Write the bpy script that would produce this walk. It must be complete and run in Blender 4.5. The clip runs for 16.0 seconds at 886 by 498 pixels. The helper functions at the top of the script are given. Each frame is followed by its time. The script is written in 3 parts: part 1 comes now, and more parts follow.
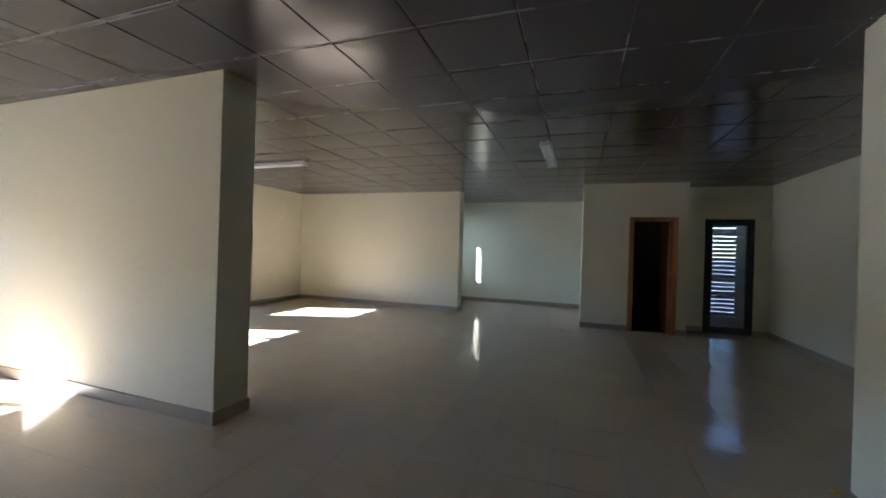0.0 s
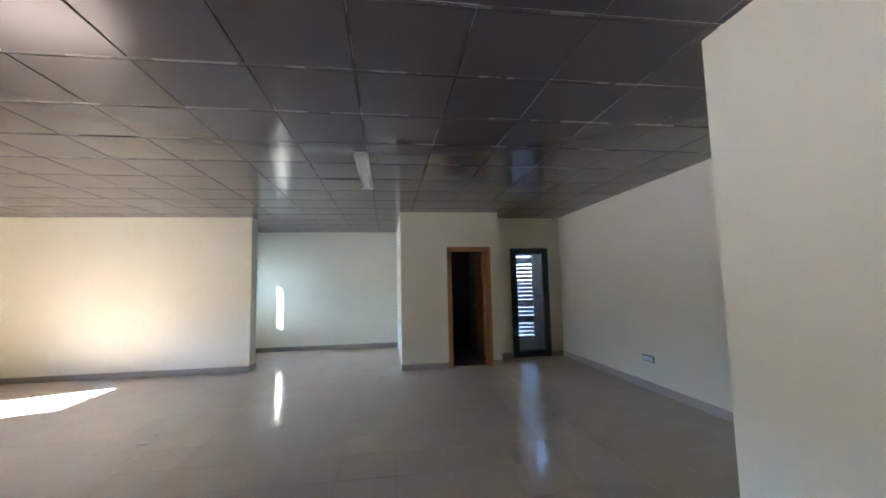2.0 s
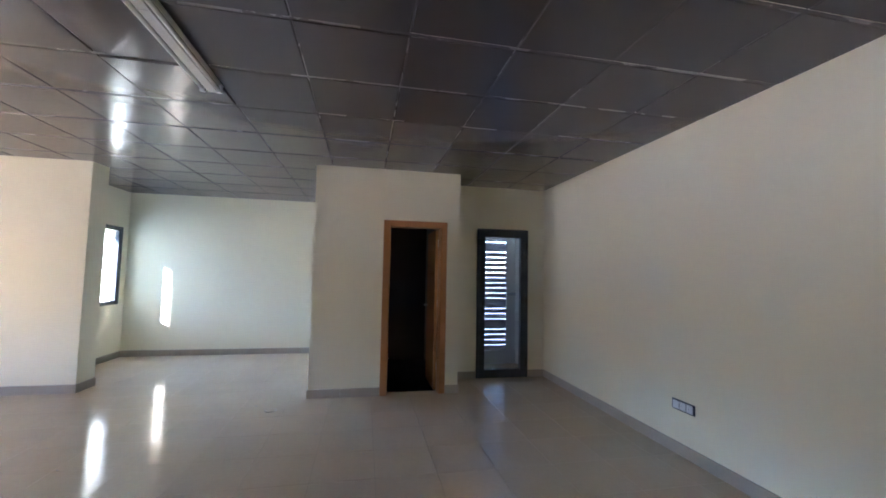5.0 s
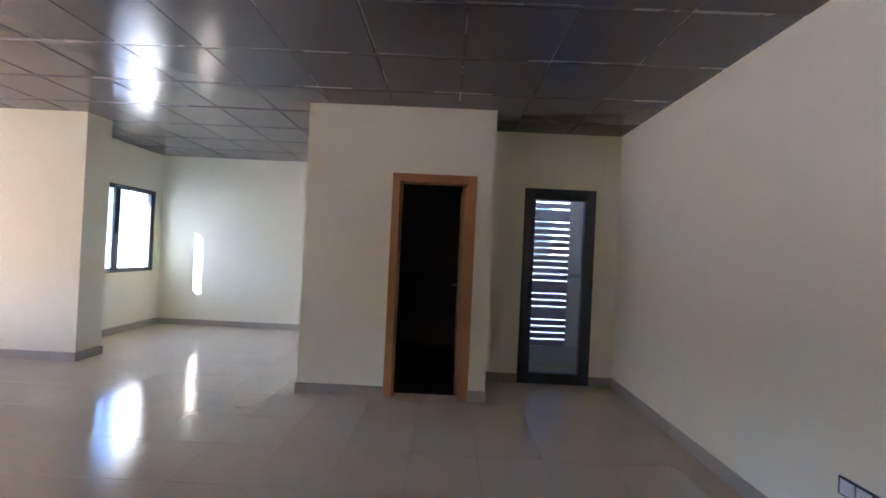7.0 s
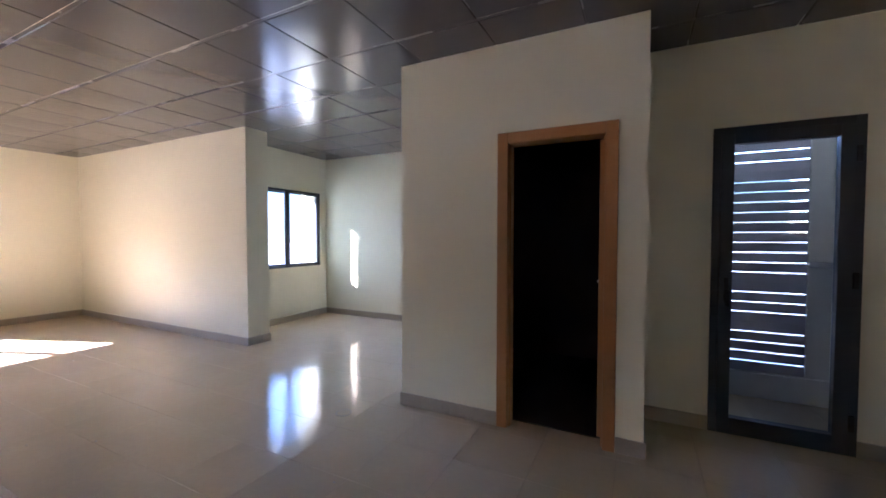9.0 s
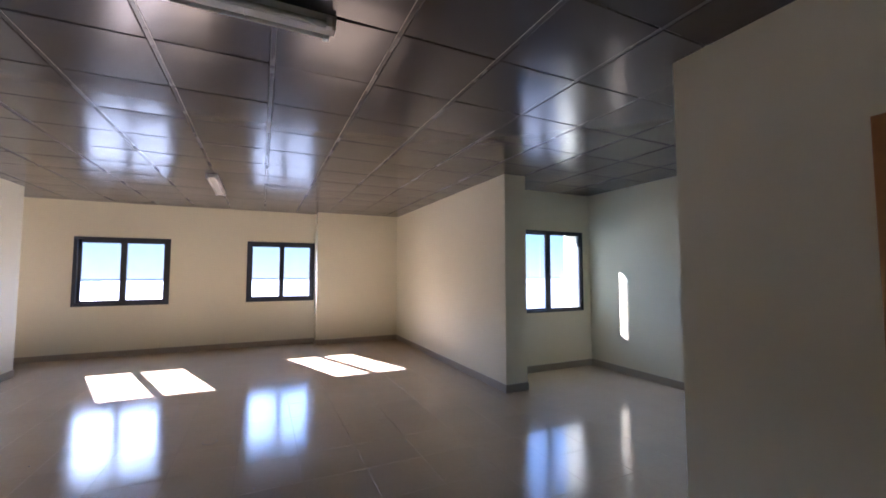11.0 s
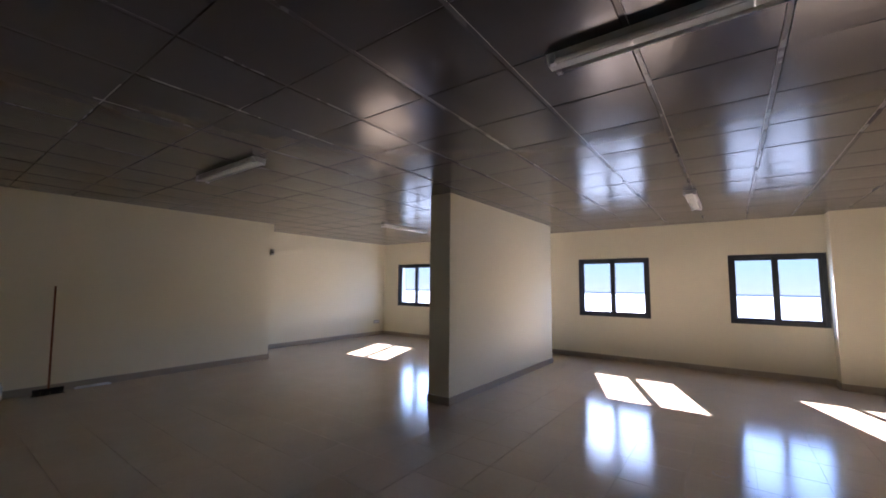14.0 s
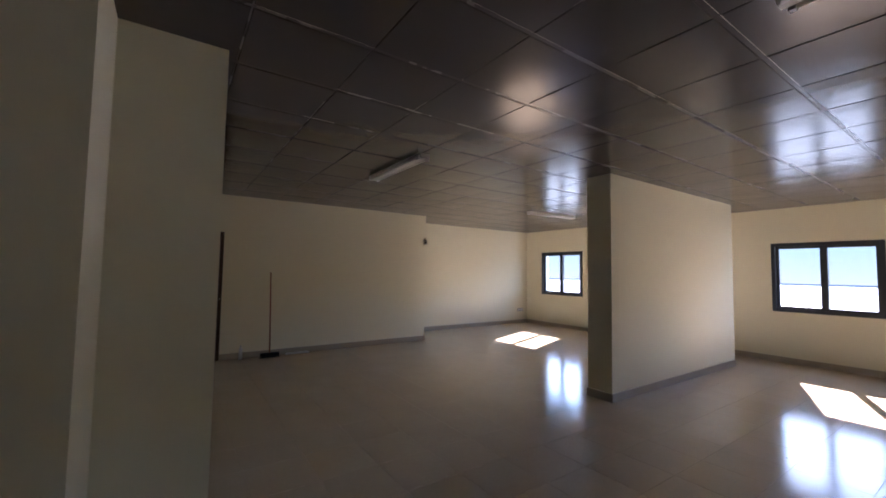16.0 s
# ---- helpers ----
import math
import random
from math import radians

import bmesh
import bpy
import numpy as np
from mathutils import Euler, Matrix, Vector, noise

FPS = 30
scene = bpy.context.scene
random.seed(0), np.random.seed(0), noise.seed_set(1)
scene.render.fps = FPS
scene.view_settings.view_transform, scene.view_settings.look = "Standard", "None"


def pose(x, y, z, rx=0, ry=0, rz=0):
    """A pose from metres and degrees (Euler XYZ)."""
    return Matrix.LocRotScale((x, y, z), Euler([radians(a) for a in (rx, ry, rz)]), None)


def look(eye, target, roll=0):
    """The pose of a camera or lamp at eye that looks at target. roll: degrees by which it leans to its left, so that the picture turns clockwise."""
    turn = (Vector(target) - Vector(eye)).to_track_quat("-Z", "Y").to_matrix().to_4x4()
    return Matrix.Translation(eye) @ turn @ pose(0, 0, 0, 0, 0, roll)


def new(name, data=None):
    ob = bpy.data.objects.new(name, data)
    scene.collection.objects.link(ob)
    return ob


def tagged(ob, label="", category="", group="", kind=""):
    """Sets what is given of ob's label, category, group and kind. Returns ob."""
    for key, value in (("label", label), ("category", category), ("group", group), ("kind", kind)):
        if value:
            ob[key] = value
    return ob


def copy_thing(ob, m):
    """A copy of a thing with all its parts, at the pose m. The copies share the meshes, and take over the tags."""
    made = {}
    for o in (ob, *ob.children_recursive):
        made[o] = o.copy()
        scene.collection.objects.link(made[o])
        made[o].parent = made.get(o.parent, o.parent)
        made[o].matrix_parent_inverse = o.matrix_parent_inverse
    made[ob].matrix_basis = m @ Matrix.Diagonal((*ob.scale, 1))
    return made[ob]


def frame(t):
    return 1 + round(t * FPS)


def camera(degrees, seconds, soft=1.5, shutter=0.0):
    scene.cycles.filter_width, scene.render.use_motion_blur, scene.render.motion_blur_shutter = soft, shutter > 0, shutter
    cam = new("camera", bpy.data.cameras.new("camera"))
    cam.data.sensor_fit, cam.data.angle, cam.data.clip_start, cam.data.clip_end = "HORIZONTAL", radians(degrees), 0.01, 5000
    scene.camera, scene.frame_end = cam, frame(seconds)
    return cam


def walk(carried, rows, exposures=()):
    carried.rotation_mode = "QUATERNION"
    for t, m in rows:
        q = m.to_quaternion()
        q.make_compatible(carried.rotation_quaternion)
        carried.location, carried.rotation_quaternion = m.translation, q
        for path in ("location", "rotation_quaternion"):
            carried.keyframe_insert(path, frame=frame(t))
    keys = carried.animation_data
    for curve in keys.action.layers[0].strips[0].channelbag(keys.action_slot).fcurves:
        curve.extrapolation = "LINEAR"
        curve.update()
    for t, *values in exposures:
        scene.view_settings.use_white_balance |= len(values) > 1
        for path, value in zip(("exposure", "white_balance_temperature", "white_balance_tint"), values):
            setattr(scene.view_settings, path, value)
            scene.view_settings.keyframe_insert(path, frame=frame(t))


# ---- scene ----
cam = camera(97.0, 16.0, soft=1.8)
PATH = [
    (0, (1.964, 0.870, 1.405), (1.307, 2.759, 1.405), 1.8),
    (0.5, (1.882, 1.094, 1.421), (1.520, 3.061, 1.441), 0.0),
    (1, (1.793, 1.339, 1.448), (1.632, 3.330, 1.538), 0.0),
    (1.5, (1.735, 1.636, 1.466), (1.902, 3.620, 1.656), -1.8),
    (2, (1.781, 1.977, 1.461), (2.064, 3.949, 1.636), -1.3),
    (2.5, (1.891, 2.359, 1.445), (2.183, 4.329, 1.631), -0.2),
    (3, (2.029, 2.742, 1.429), (2.443, 4.691, 1.603), 0.3),
    (3.5, (2.173, 3.082, 1.437), (2.614, 5.026, 1.594), 0.6),
    (4, (2.313, 3.408, 1.447), (2.749, 5.354, 1.599), 0.5),
    (4.5, (2.447, 3.730, 1.454), (2.883, 5.676, 1.603), 0.7),
    (7, (3.361, 5.161, 1.384), (3.342, 7.161, 1.397), 2.7),
    (7.5, (3.489, 5.452, 1.367), (3.426, 7.451, 1.385), 3.0),
    (8, (3.644, 5.700, 1.360), (3.350, 7.678, 1.354), 2.3),
    (8.5, (3.756, 5.936, 1.361), (3.151, 7.842, 1.309), 1.2),
    (11, (3.500, 6.629, 1.479), (1.688, 7.468, 1.598), -0.0),
    (11.5, (3.435, 6.669, 1.484), (1.490, 7.112, 1.621), 1.2),
    (12, (3.397, 6.662, 1.497), (1.404, 6.671, 1.661), 2.0),
    (12.5, (3.396, 6.611, 1.513), (1.429, 6.297, 1.690), 1.7),
    (13, (3.420, 6.546, 1.517), (1.543, 5.880, 1.700), 1.4),
    (13.5, (3.460, 6.478, 1.517), (1.727, 5.496, 1.699), 0.9),
    (14, (3.502, 6.397, 1.517), (1.897, 5.219, 1.698), 0.6),
    (14.5, (3.550, 6.336, 1.513), (1.994, 5.092, 1.686), 0.3),
    (15, (3.587, 6.282, 1.503), (2.073, 4.983, 1.656), 0.3),
    (15.5, (3.631, 6.237, 1.502), (2.261, 4.785, 1.624), 0.6),
    (16, (3.663, 6.206, 1.510), (2.537, 4.556, 1.623), 0.9),
]
# the clip's camera opens up in the darker half of the room
EXPOSURES = [(0.0, 5.15, 5500, 15), (0.6, 5.65, 5400, 16), (1.5, 6.2, 5400, 19), (4.5, 6.6, 5450, 24), (8.5, 6.4, 5700, 31), (10.8, 5.25, 5700, 29), (13.0, 4.9, 5700, 28), (16.0, 5.0, 6000, 27)]
walk(cam, [(t, look(eye, target, roll)) for t, eye, target, roll in PATH], exposures=EXPOSURES)

# ---- light ----
SUN_WAY = Vector((1.56, 0.60, -1.0)).normalized()
world = bpy.data.worlds.new("sky")
scene.world = world
world.use_nodes = True
wn = world.node_tree.nodes
sky = wn.new("ShaderNodeTexSky")
sky.sky_type = "NISHITA"
sky.sun_disc = False
sky.sun_elevation = math.asin(-SUN_WAY.z)
sky.sun_rotation = math.atan2(-SUN_WAY.x, -SUN_WAY.y)
sky.air_density = 1.0
sky.dust_density = 0.4
sky.ozone_density = 2.0
wn["Background"].inputs["Strength"].default_value = 0.055
world.node_tree.links.new(sky.outputs["Color"], wn["Background"].inputs["Color"])
sun_data = bpy.data.lights.new("sun", "SUN")
sun_data.energy, sun_data.angle, sun_data.color = 2.4, radians(0.53), (1.0, 0.95, 0.88)
sun = new("sun", sun_data)
sun.rotation_euler = SUN_WAY.to_track_quat("-Z", "Y").to_euler()


# ---- materials ----
def material(name, base, rough=0.6, metal=0.0, vary=0.06, scale=3.0, grain=60.0, bump=0.15, deep=0.002, tint=None, each=0.0, spec=0.5):
    """A painted, stone or metal surface: stains at one scale, grain at another, fine relief."""
    m = bpy.data.materials.new(name)
    m.use_nodes = True
    n, l = m.node_tree.nodes, m.node_tree.links
    p = n["Principled BSDF"]
    p.inputs["Metallic"].default_value = metal
    p.inputs["Specular IOR Level"].default_value = spec
    co = n.new("ShaderNodeTexCoord")
    big = n.new("ShaderNodeTexNoise")
    big.inputs["Scale"].default_value, big.inputs["Detail"].default_value = scale, 5
    fine = n.new("ShaderNodeTexNoise")
    fine.inputs["Scale"].default_value, fine.inputs["Detail"].default_value = grain, 3
    geo = n.new("ShaderNodeNewGeometry")
    for t in (big, fine):
        l.new(geo.outputs["Position"], t.inputs["Vector"])
    mix = n.new("ShaderNodeMix")
    mix.data_type = "RGBA"
    mix.inputs["A"].default_value = (*[c * (1 - vary) for c in base], 1)
    other = tint or [min(1, c * (1 + vary)) for c in base]
    mix.inputs["B"].default_value = (*other, 1)
    add = n.new("ShaderNodeMath")
    add.operation = "MULTIPLY_ADD"
    add.inputs[1].default_value = 0.35
    l.new(fine.outputs["Fac"], add.inputs[0])
    half = n.new("ShaderNodeMath")
    half.operation = "MULTIPLY"
    half.inputs[1].default_value = 0.65
    l.new(big.outputs["Fac"], half.inputs[0])
    l.new(half.outputs[0], add.inputs[2])
    l.new(add.outputs[0], mix.inputs["Factor"])
    colour = mix.outputs["Result"]
    if each:
        info = n.new("ShaderNodeObjectInfo")
        hsv = n.new("ShaderNodeHueSaturation")
        ran = n.new("ShaderNodeMapRange")
        ran.inputs["To Min"].default_value, ran.inputs["To Max"].default_value = 1 - each, 1 + each
        l.new(info.outputs["Random"], ran.inputs["Value"])
        l.new(ran.outputs["Result"], hsv.inputs["Value"])
        l.new(colour, hsv.inputs["Color"])
        colour = hsv.outputs["Color"]
    l.new(colour, p.inputs["Base Color"])
    rr = n.new("ShaderNodeMapRange")
    rr.inputs["To Min"].default_value, rr.inputs["To Max"].default_value = rough * 0.8, min(1, rough * 1.2)
    l.new(big.outputs["Fac"], rr.inputs["Value"])
    l.new(rr.outputs["Result"], p.inputs["Roughness"])
    if bump:
        b = n.new("ShaderNodeBump")
        b.inputs["Strength"].default_value, b.inputs["Distance"].default_value = bump, deep
        l.new(fine.outputs["Fac"], b.inputs["Height"])
        l.new(b.outputs["Normal"], p.inputs["Normal"])
    return m


PAINT = material("cream_wall_paint", (0.82, 0.775, 0.605), 0.75, vary=0.03, scale=0.9, grain=140, bump=0.25, deep=0.0015, spec=0.3)
TILE = material("beige_floor_tile", (0.58, 0.475, 0.34), 0.13, vary=0.12, scale=2.2, grain=26, bump=0.24, deep=0.004, each=0.02, spec=0.30)
GROUT = material("grout", (0.40, 0.345, 0.265), 0.85, vary=0.15, scale=4, grain=200)
SKIRT = material("skirting_tile", (0.39, 0.335, 0.26), 0.4, vary=0.12, scale=5, grain=40)
PANEL = material("ceiling_metal", (0.10, 0.09, 0.094), 0.21, metal=0.18, vary=0.06, scale=1.3, grain=260, bump=0.12, deep=0.0006, spec=0.55)
TBAR = material("ceiling_grid_metal", (0.112, 0.102, 0.105), 0.27, metal=0.12, vary=0.06)
ALU = material("grey_aluminium", (0.045, 0.052, 0.062), 0.42, metal=0.2, vary=0.08, scale=6, grain=300, bump=0.05)
ALU_SILL = material("bright_aluminium", (0.5, 0.5, 0.52), 0.3, metal=0.9)
RUBBER = material("black_rubber", (0.015, 0.015, 0.016), 0.6)
OAK = material("orange_oak", (0.42, 0.19, 0.07), 0.42, vary=0.22, scale=3, grain=60, bump=0.1)
MAHOGANY = material("red_brown_wood", (0.17, 0.06, 0.03), 0.4, vary=0.25, scale=4, grain=70, bump=0.1)
DARKWOOD = material("dark_brown_wood", (0.05, 0.022, 0.014), 0.45, vary=0.2)
STEEL = material("brushed_steel", (0.62, 0.61, 0.6), 0.3, metal=1.0, vary=0.05, grain=300)
WHITE = material("white_enamel", (0.58, 0.58, 0.56), 0.35, vary=0.05, scale=8)
TUBE = material("unlit_tube_glass", (0.82, 0.82, 0.8), 0.2, vary=0.02)
PLASTIC = material("white_plastic", (0.72, 0.73, 0.74), 0.35, vary=0.03)
NAVY = material("dark_blue_plastic", (0.02, 0.03, 0.06), 0.35)
SHUTTER = material("grey_lilac_slat_paint", (0.46, 0.42, 0.47), 0.5, vary=0.10, scale=5)
RENDER_OUT = material("pale_outside_render", (0.72, 0.66, 0.60), 0.85, vary=0.05, scale=1.5, grain=80)
SAND = material("pale_flats", (0.15, 0.155, 0.16), 0.9, vary=0.25, scale=0.004, grain=0.05, bump=0)
BRISTLE = material("black_bristles", (0.02, 0.018, 0.018), 0.8, grain=400)
REDSTICK = material("reddish_wood_stick", (0.26, 0.09, 0.045), 0.5, vary=0.2)
YELLOW = material("yellow_scrap", (0.75, 0.45, 0.03), 0.6, vary=0.3, grain=90)
CARDGREY = material("grey_board", (0.42, 0.41, 0.38), 0.7, vary=0.15, grain=50)
# near-black base colour carries the shade of the unlit washroom
WASHROOM_SHADE = material("washroom_shade_colour", (0.07, 0.06, 0.055), 0.35, vary=0.1)


def glass_material():
    m = bpy.data.materials.new("window_glass")
    m.use_nodes = True
    n, l = m.node_tree.nodes, m.node_tree.links
    out = n["Material Output"]
    clear, gloss, mix = n.new("ShaderNodeBsdfTransparent"), n.new("ShaderNodeBsdfGlossy"), n.new("ShaderNodeMixShader")
    clear.inputs["Color"].default_value = (0.83, 0.90, 0.95, 1)
    gloss.inputs["Roughness"].default_value = 0.02
    mix.inputs["Fac"].default_value = 0.04
    l.new(clear.outputs["BSDF"], mix.inputs[1])
    l.new(gloss.outputs["BSDF"], mix.inputs[2])
    l.new(mix.outputs["Shader"], out.inputs["Surface"])
    return m


GLASS = glass_material()


# ---- mesh helpers ----
def box(bm, x0, x1, y0, y1, z0, z1, bevel=0.0):
    """An upright box; a small bevel takes the sharpness off its edges."""
    m = Matrix.Translation(((x0 + x1) / 2, (y0 + y1) / 2, (z0 + z1) / 2)) @ Matrix.Diagonal((abs(x1 - x0), abs(y1 - y0), abs(z1 - z0), 1))
    made = bmesh.ops.create_cube(bm, size=1, matrix=m)
    if bevel:
        edges = list({e for v in made["verts"] for e in v.link_edges})
        bmesh.ops.bevel(bm, geom=edges, offset=bevel, segments=2, affect="EDGES", profile=0.6)
    return bm


def rod(bm, a, b, r, r2=None, n=12):
    a, b = Vector(a), Vector(b)
    m = Matrix.Translation((a + b) / 2) @ (b - a).to_track_quat("Z", "Y").to_matrix().to_4x4()
    bmesh.ops.create_cone(bm, cap_ends=True, segments=n, radius1=r, radius2=r if r2 is None else r2, depth=(b - a).length, matrix=m)
    return bm


def mesh_of(name, bm, mat, smooth=False):
    me = bpy.data.meshes.new(name)
    bm.normal_update()
    bm.to_mesh(me)
    bm.free()
    me.materials.append(mat)
    if smooth:
        for p in me.polygons:
            p.use_smooth = True
    return me


def part(name, bm, mat, parent, label="", smooth=False):
    ob = new(name, mesh_of(name, bm, mat, smooth))
    ob.parent = parent
    if parent is not None:
        ob.matrix_parent_inverse = Matrix.Identity(4)
    return tagged(ob, label)


def thing(name, m, label, category, group="", kind=""):
    ob = new(name)
    ob.empty_display_size = 0.1
    ob.matrix_world = m
    return tagged(ob, label, category, group, kind)


def solid(name, bm, mat, label, category, kind="structure"):
    return tagged(new(name, mesh_of(name, bm, mat)), label, category, "", kind)


B = bmesh.new

# ---- plan, in metres ----
HIGH = 2.728
TOP = 2.98
CORNERS = [(4.0, -1.181), (4.0, 2.3), (3.465, 2.3), (3.465, 3.758), (3.949, 3.758), (3.949, 4.263), (5.215, 4.263), (5.215, 9.447),
           (3.778, 9.447), (3.778, 8.83), (2.015, 8.83), (2.015, 11.488), (-1.294, 11.488), (-1.294, 9.714),
           (-0.623, 9.714), (-0.623, 9.396), (-4.94, 9.396), (-4.94, 7.673), (-5.264, 7.673), (-5.264, -2.287),
           (-0.909, -2.287), (-0.909, -1.181)]
WALLS = ["entrance_side", "entrance_return", "entrance_pier", "pier_step", "pier_side", "pier_back", "east", "niche", "niche_side", "washroom_front", "washroom_side",
         "recess_north", "recess_west", "stub_back", "stub_end", "north", "column_face", "column_side", "west", "south_recess", "south_return", "south"]
WEST, NORTH, EAST = -5.264, 9.396, 5.215
THICK = {"west": 0.30, "recess_west": 0.42}
SILL, HEAD = 0.888, 2.10
# holes in a wall: along-wall coordinate from, to, bottom, top
HOLES = {
    "west": [(0.985, 2.39, SILL, HEAD), (-1.693, -0.295, SILL, HEAD), (3.694, 5.087, SILL, HEAD), (6.365, 7.657, SILL, HEAD)],
    "recess_west": [(9.94, 11.325, 0.872, 2.118)],
    "washroom_front": [(2.874, 3.569, 0.0, 2.055)],
    "niche": [(4.187, 4.962, 0.0, 2.12)],
    "south": [(3.01, 3.875, 0.0, 2.10)],
}


def outward(i):
    (x0, y0), (x1, y1) = CORNERS[i], CORNERS[(i + 1) % len(CORNERS)]
    d = Vector((x1 - x0, y1 - y0)).normalized()
    return Vector((d.y, -d.x))


def offset_corner(i):
    """Where the outer faces of the two walls that meet at corner i cross."""
    x, y = CORNERS[i]
    for k in (i - 1, i):
        w = outward(k) * THICK.get(WALLS[k], 0.12)
        x, y = x + w.x, y + w.y
    return Vector((x, y))


def prism(bm, quad, z0, z1):
    low = [bm.verts.new((p[0], p[1], z0)) for p in quad]
    high = [bm.verts.new((p[0], p[1], z1)) for p in quad]
    bm.faces.new(low[::-1])
    bm.faces.new(high)
    for a in range(4):
        b = (a + 1) % 4
        bm.faces.new((low[a], low[b], high[b], high[a]))


def build_walls():
    count = len(CORNERS)
    for i in range(count):
        j = (i + 1) % count
        name = WALLS[i]
        p, q = Vector(CORNERS[i]), Vector(CORNERS[j])
        po, qo = offset_corner(i), offset_corner(j)
        axis = 0 if abs(q.x - p.x) > abs(q.y - p.y) else 1
        w = outward(i) * THICK.get(name, 0.12)
        bm = B()
        cuts = sorted(HOLES.get(name, []), key=lambda h: h[0], reverse=q[axis] < p[axis])
        a, ao = p, po

        def at(s):
            v = p.copy()
            v[axis] = s
            return v

        for h in cuts:
            s0, s1 = (h[0], h[1]) if q[axis] > p[axis] else (h[1], h[0])
            b = at(s0)
            prism(bm, [a, b, b + w, ao], -0.05, TOP)
            c = at(s1)
            if h[2] > 0.01:
                prism(bm, [b, c, c + w, b + w], -0.05, h[2])
            prism(bm, [b, c, c + w, b + w], h[3], TOP)
            a, ao = c, c + w
        prism(bm, [a, q, qo, ao], -0.05, TOP)
        bmesh.ops.recalc_face_normals(bm, faces=bm.faces)
        solid("wall_" + name, bm, PAINT, "cream painted plaster wall", "wall")


build_walls()

# free-standing wall in the middle of the room
PX0, PX1, PY0, PY1 = -4.194, -0.647, 3.138, 3.468
bm = B()
box(bm, PX0, PX1, PY0, PY1, -0.05, TOP - 0.01, 0.004)
solid("wall_partition", bm, PAINT, "cream painted free-standing partition wall", "wall")


def skirting_run(bm, a, b, n, from_s=0.0):
    """Skirting tiles 0.45 m long and 0.1 m high against a wall, with open joints."""
    a, b = Vector(a), Vector(b)
    d = b - a
    length = d.length
    d.normalize()
    s = 0.0
    while s < length - 0.01:
        e = min(s + 0.45, length)
        p, q = a + d * (s + 0.0008), a + d * (e - 0.0008)
        t = n * -0.012
        prism(bm, [p, q, q + t, p + t], 0.0, 0.098)
        s = e


def build_skirting():
    count = len(CORNERS)
    reflex = []
    for i in range(count):
        a, b, c = Vector(CORNERS[i - 1]), Vector(CORNERS[i]), Vector(CORNERS[(i + 1) % count])
        cross = (b - a).x * (c - b).y - (b - a).y * (c - b).x
        reflex.append(cross < 0)
    for i in range(count):
        j = (i + 1) % count
        p, q = Vector(CORNERS[i]), Vector(CORNERS[j])
        d = (q - p).normalized()
        if reflex[i]:
            p = p - d * 0.0115
        if reflex[j]:
            q = q + d * 0.0115
        axis = 0 if abs(d.x) > 0.5 else 1
        n = outward(i)
        stops = [p]
        holes = sorted([h for h in HOLES.get(WALLS[i], []) if h[2] < 0.01], key=lambda h: h[0], reverse=d[axis] < 0)
        for h in holes:
            m = 0.047 if WALLS[i] == "washroom_front" else 0.0
            for s in ((h[0] - m, h[1] + m) if d[axis] > 0 else (h[1] + m, h[0] - m)):
                v = p.copy()
                v[axis] = s
                stops.append(v)
        stops.append(q)
        bm = B()
        for k in range(0, len(stops), 2):
            skirting_run(bm, stops[k], stops[k + 1], n)
        bmesh.ops.recalc_face_normals(bm, faces=bm.faces)
        solid("baseboard_" + WALLS[i], bm, SKIRT, "grey-beige ceramic skirting tiles along the wall", "baseboard")
    bm = B()
    ring = [(PX0, PY0), (PX1, PY0), (PX1, PY1), (PX0, PY1)]
    for k in range(4):
        a, b = Vector(ring[k]), Vector(ring[(k + 1) % 4])
        d = (b - a).normalized()
        skirting_run(bm, a - d * 0.0115, b + d * 0.0115, Vector((-d.y, d.x)))
    bmesh.ops.recalc_face_normals(bm, faces=bm.faces)
    solid("baseboard_partition", bm, SKIRT, "grey-beige ceramic skirting tiles round the partition", "baseboard")


build_skirting()


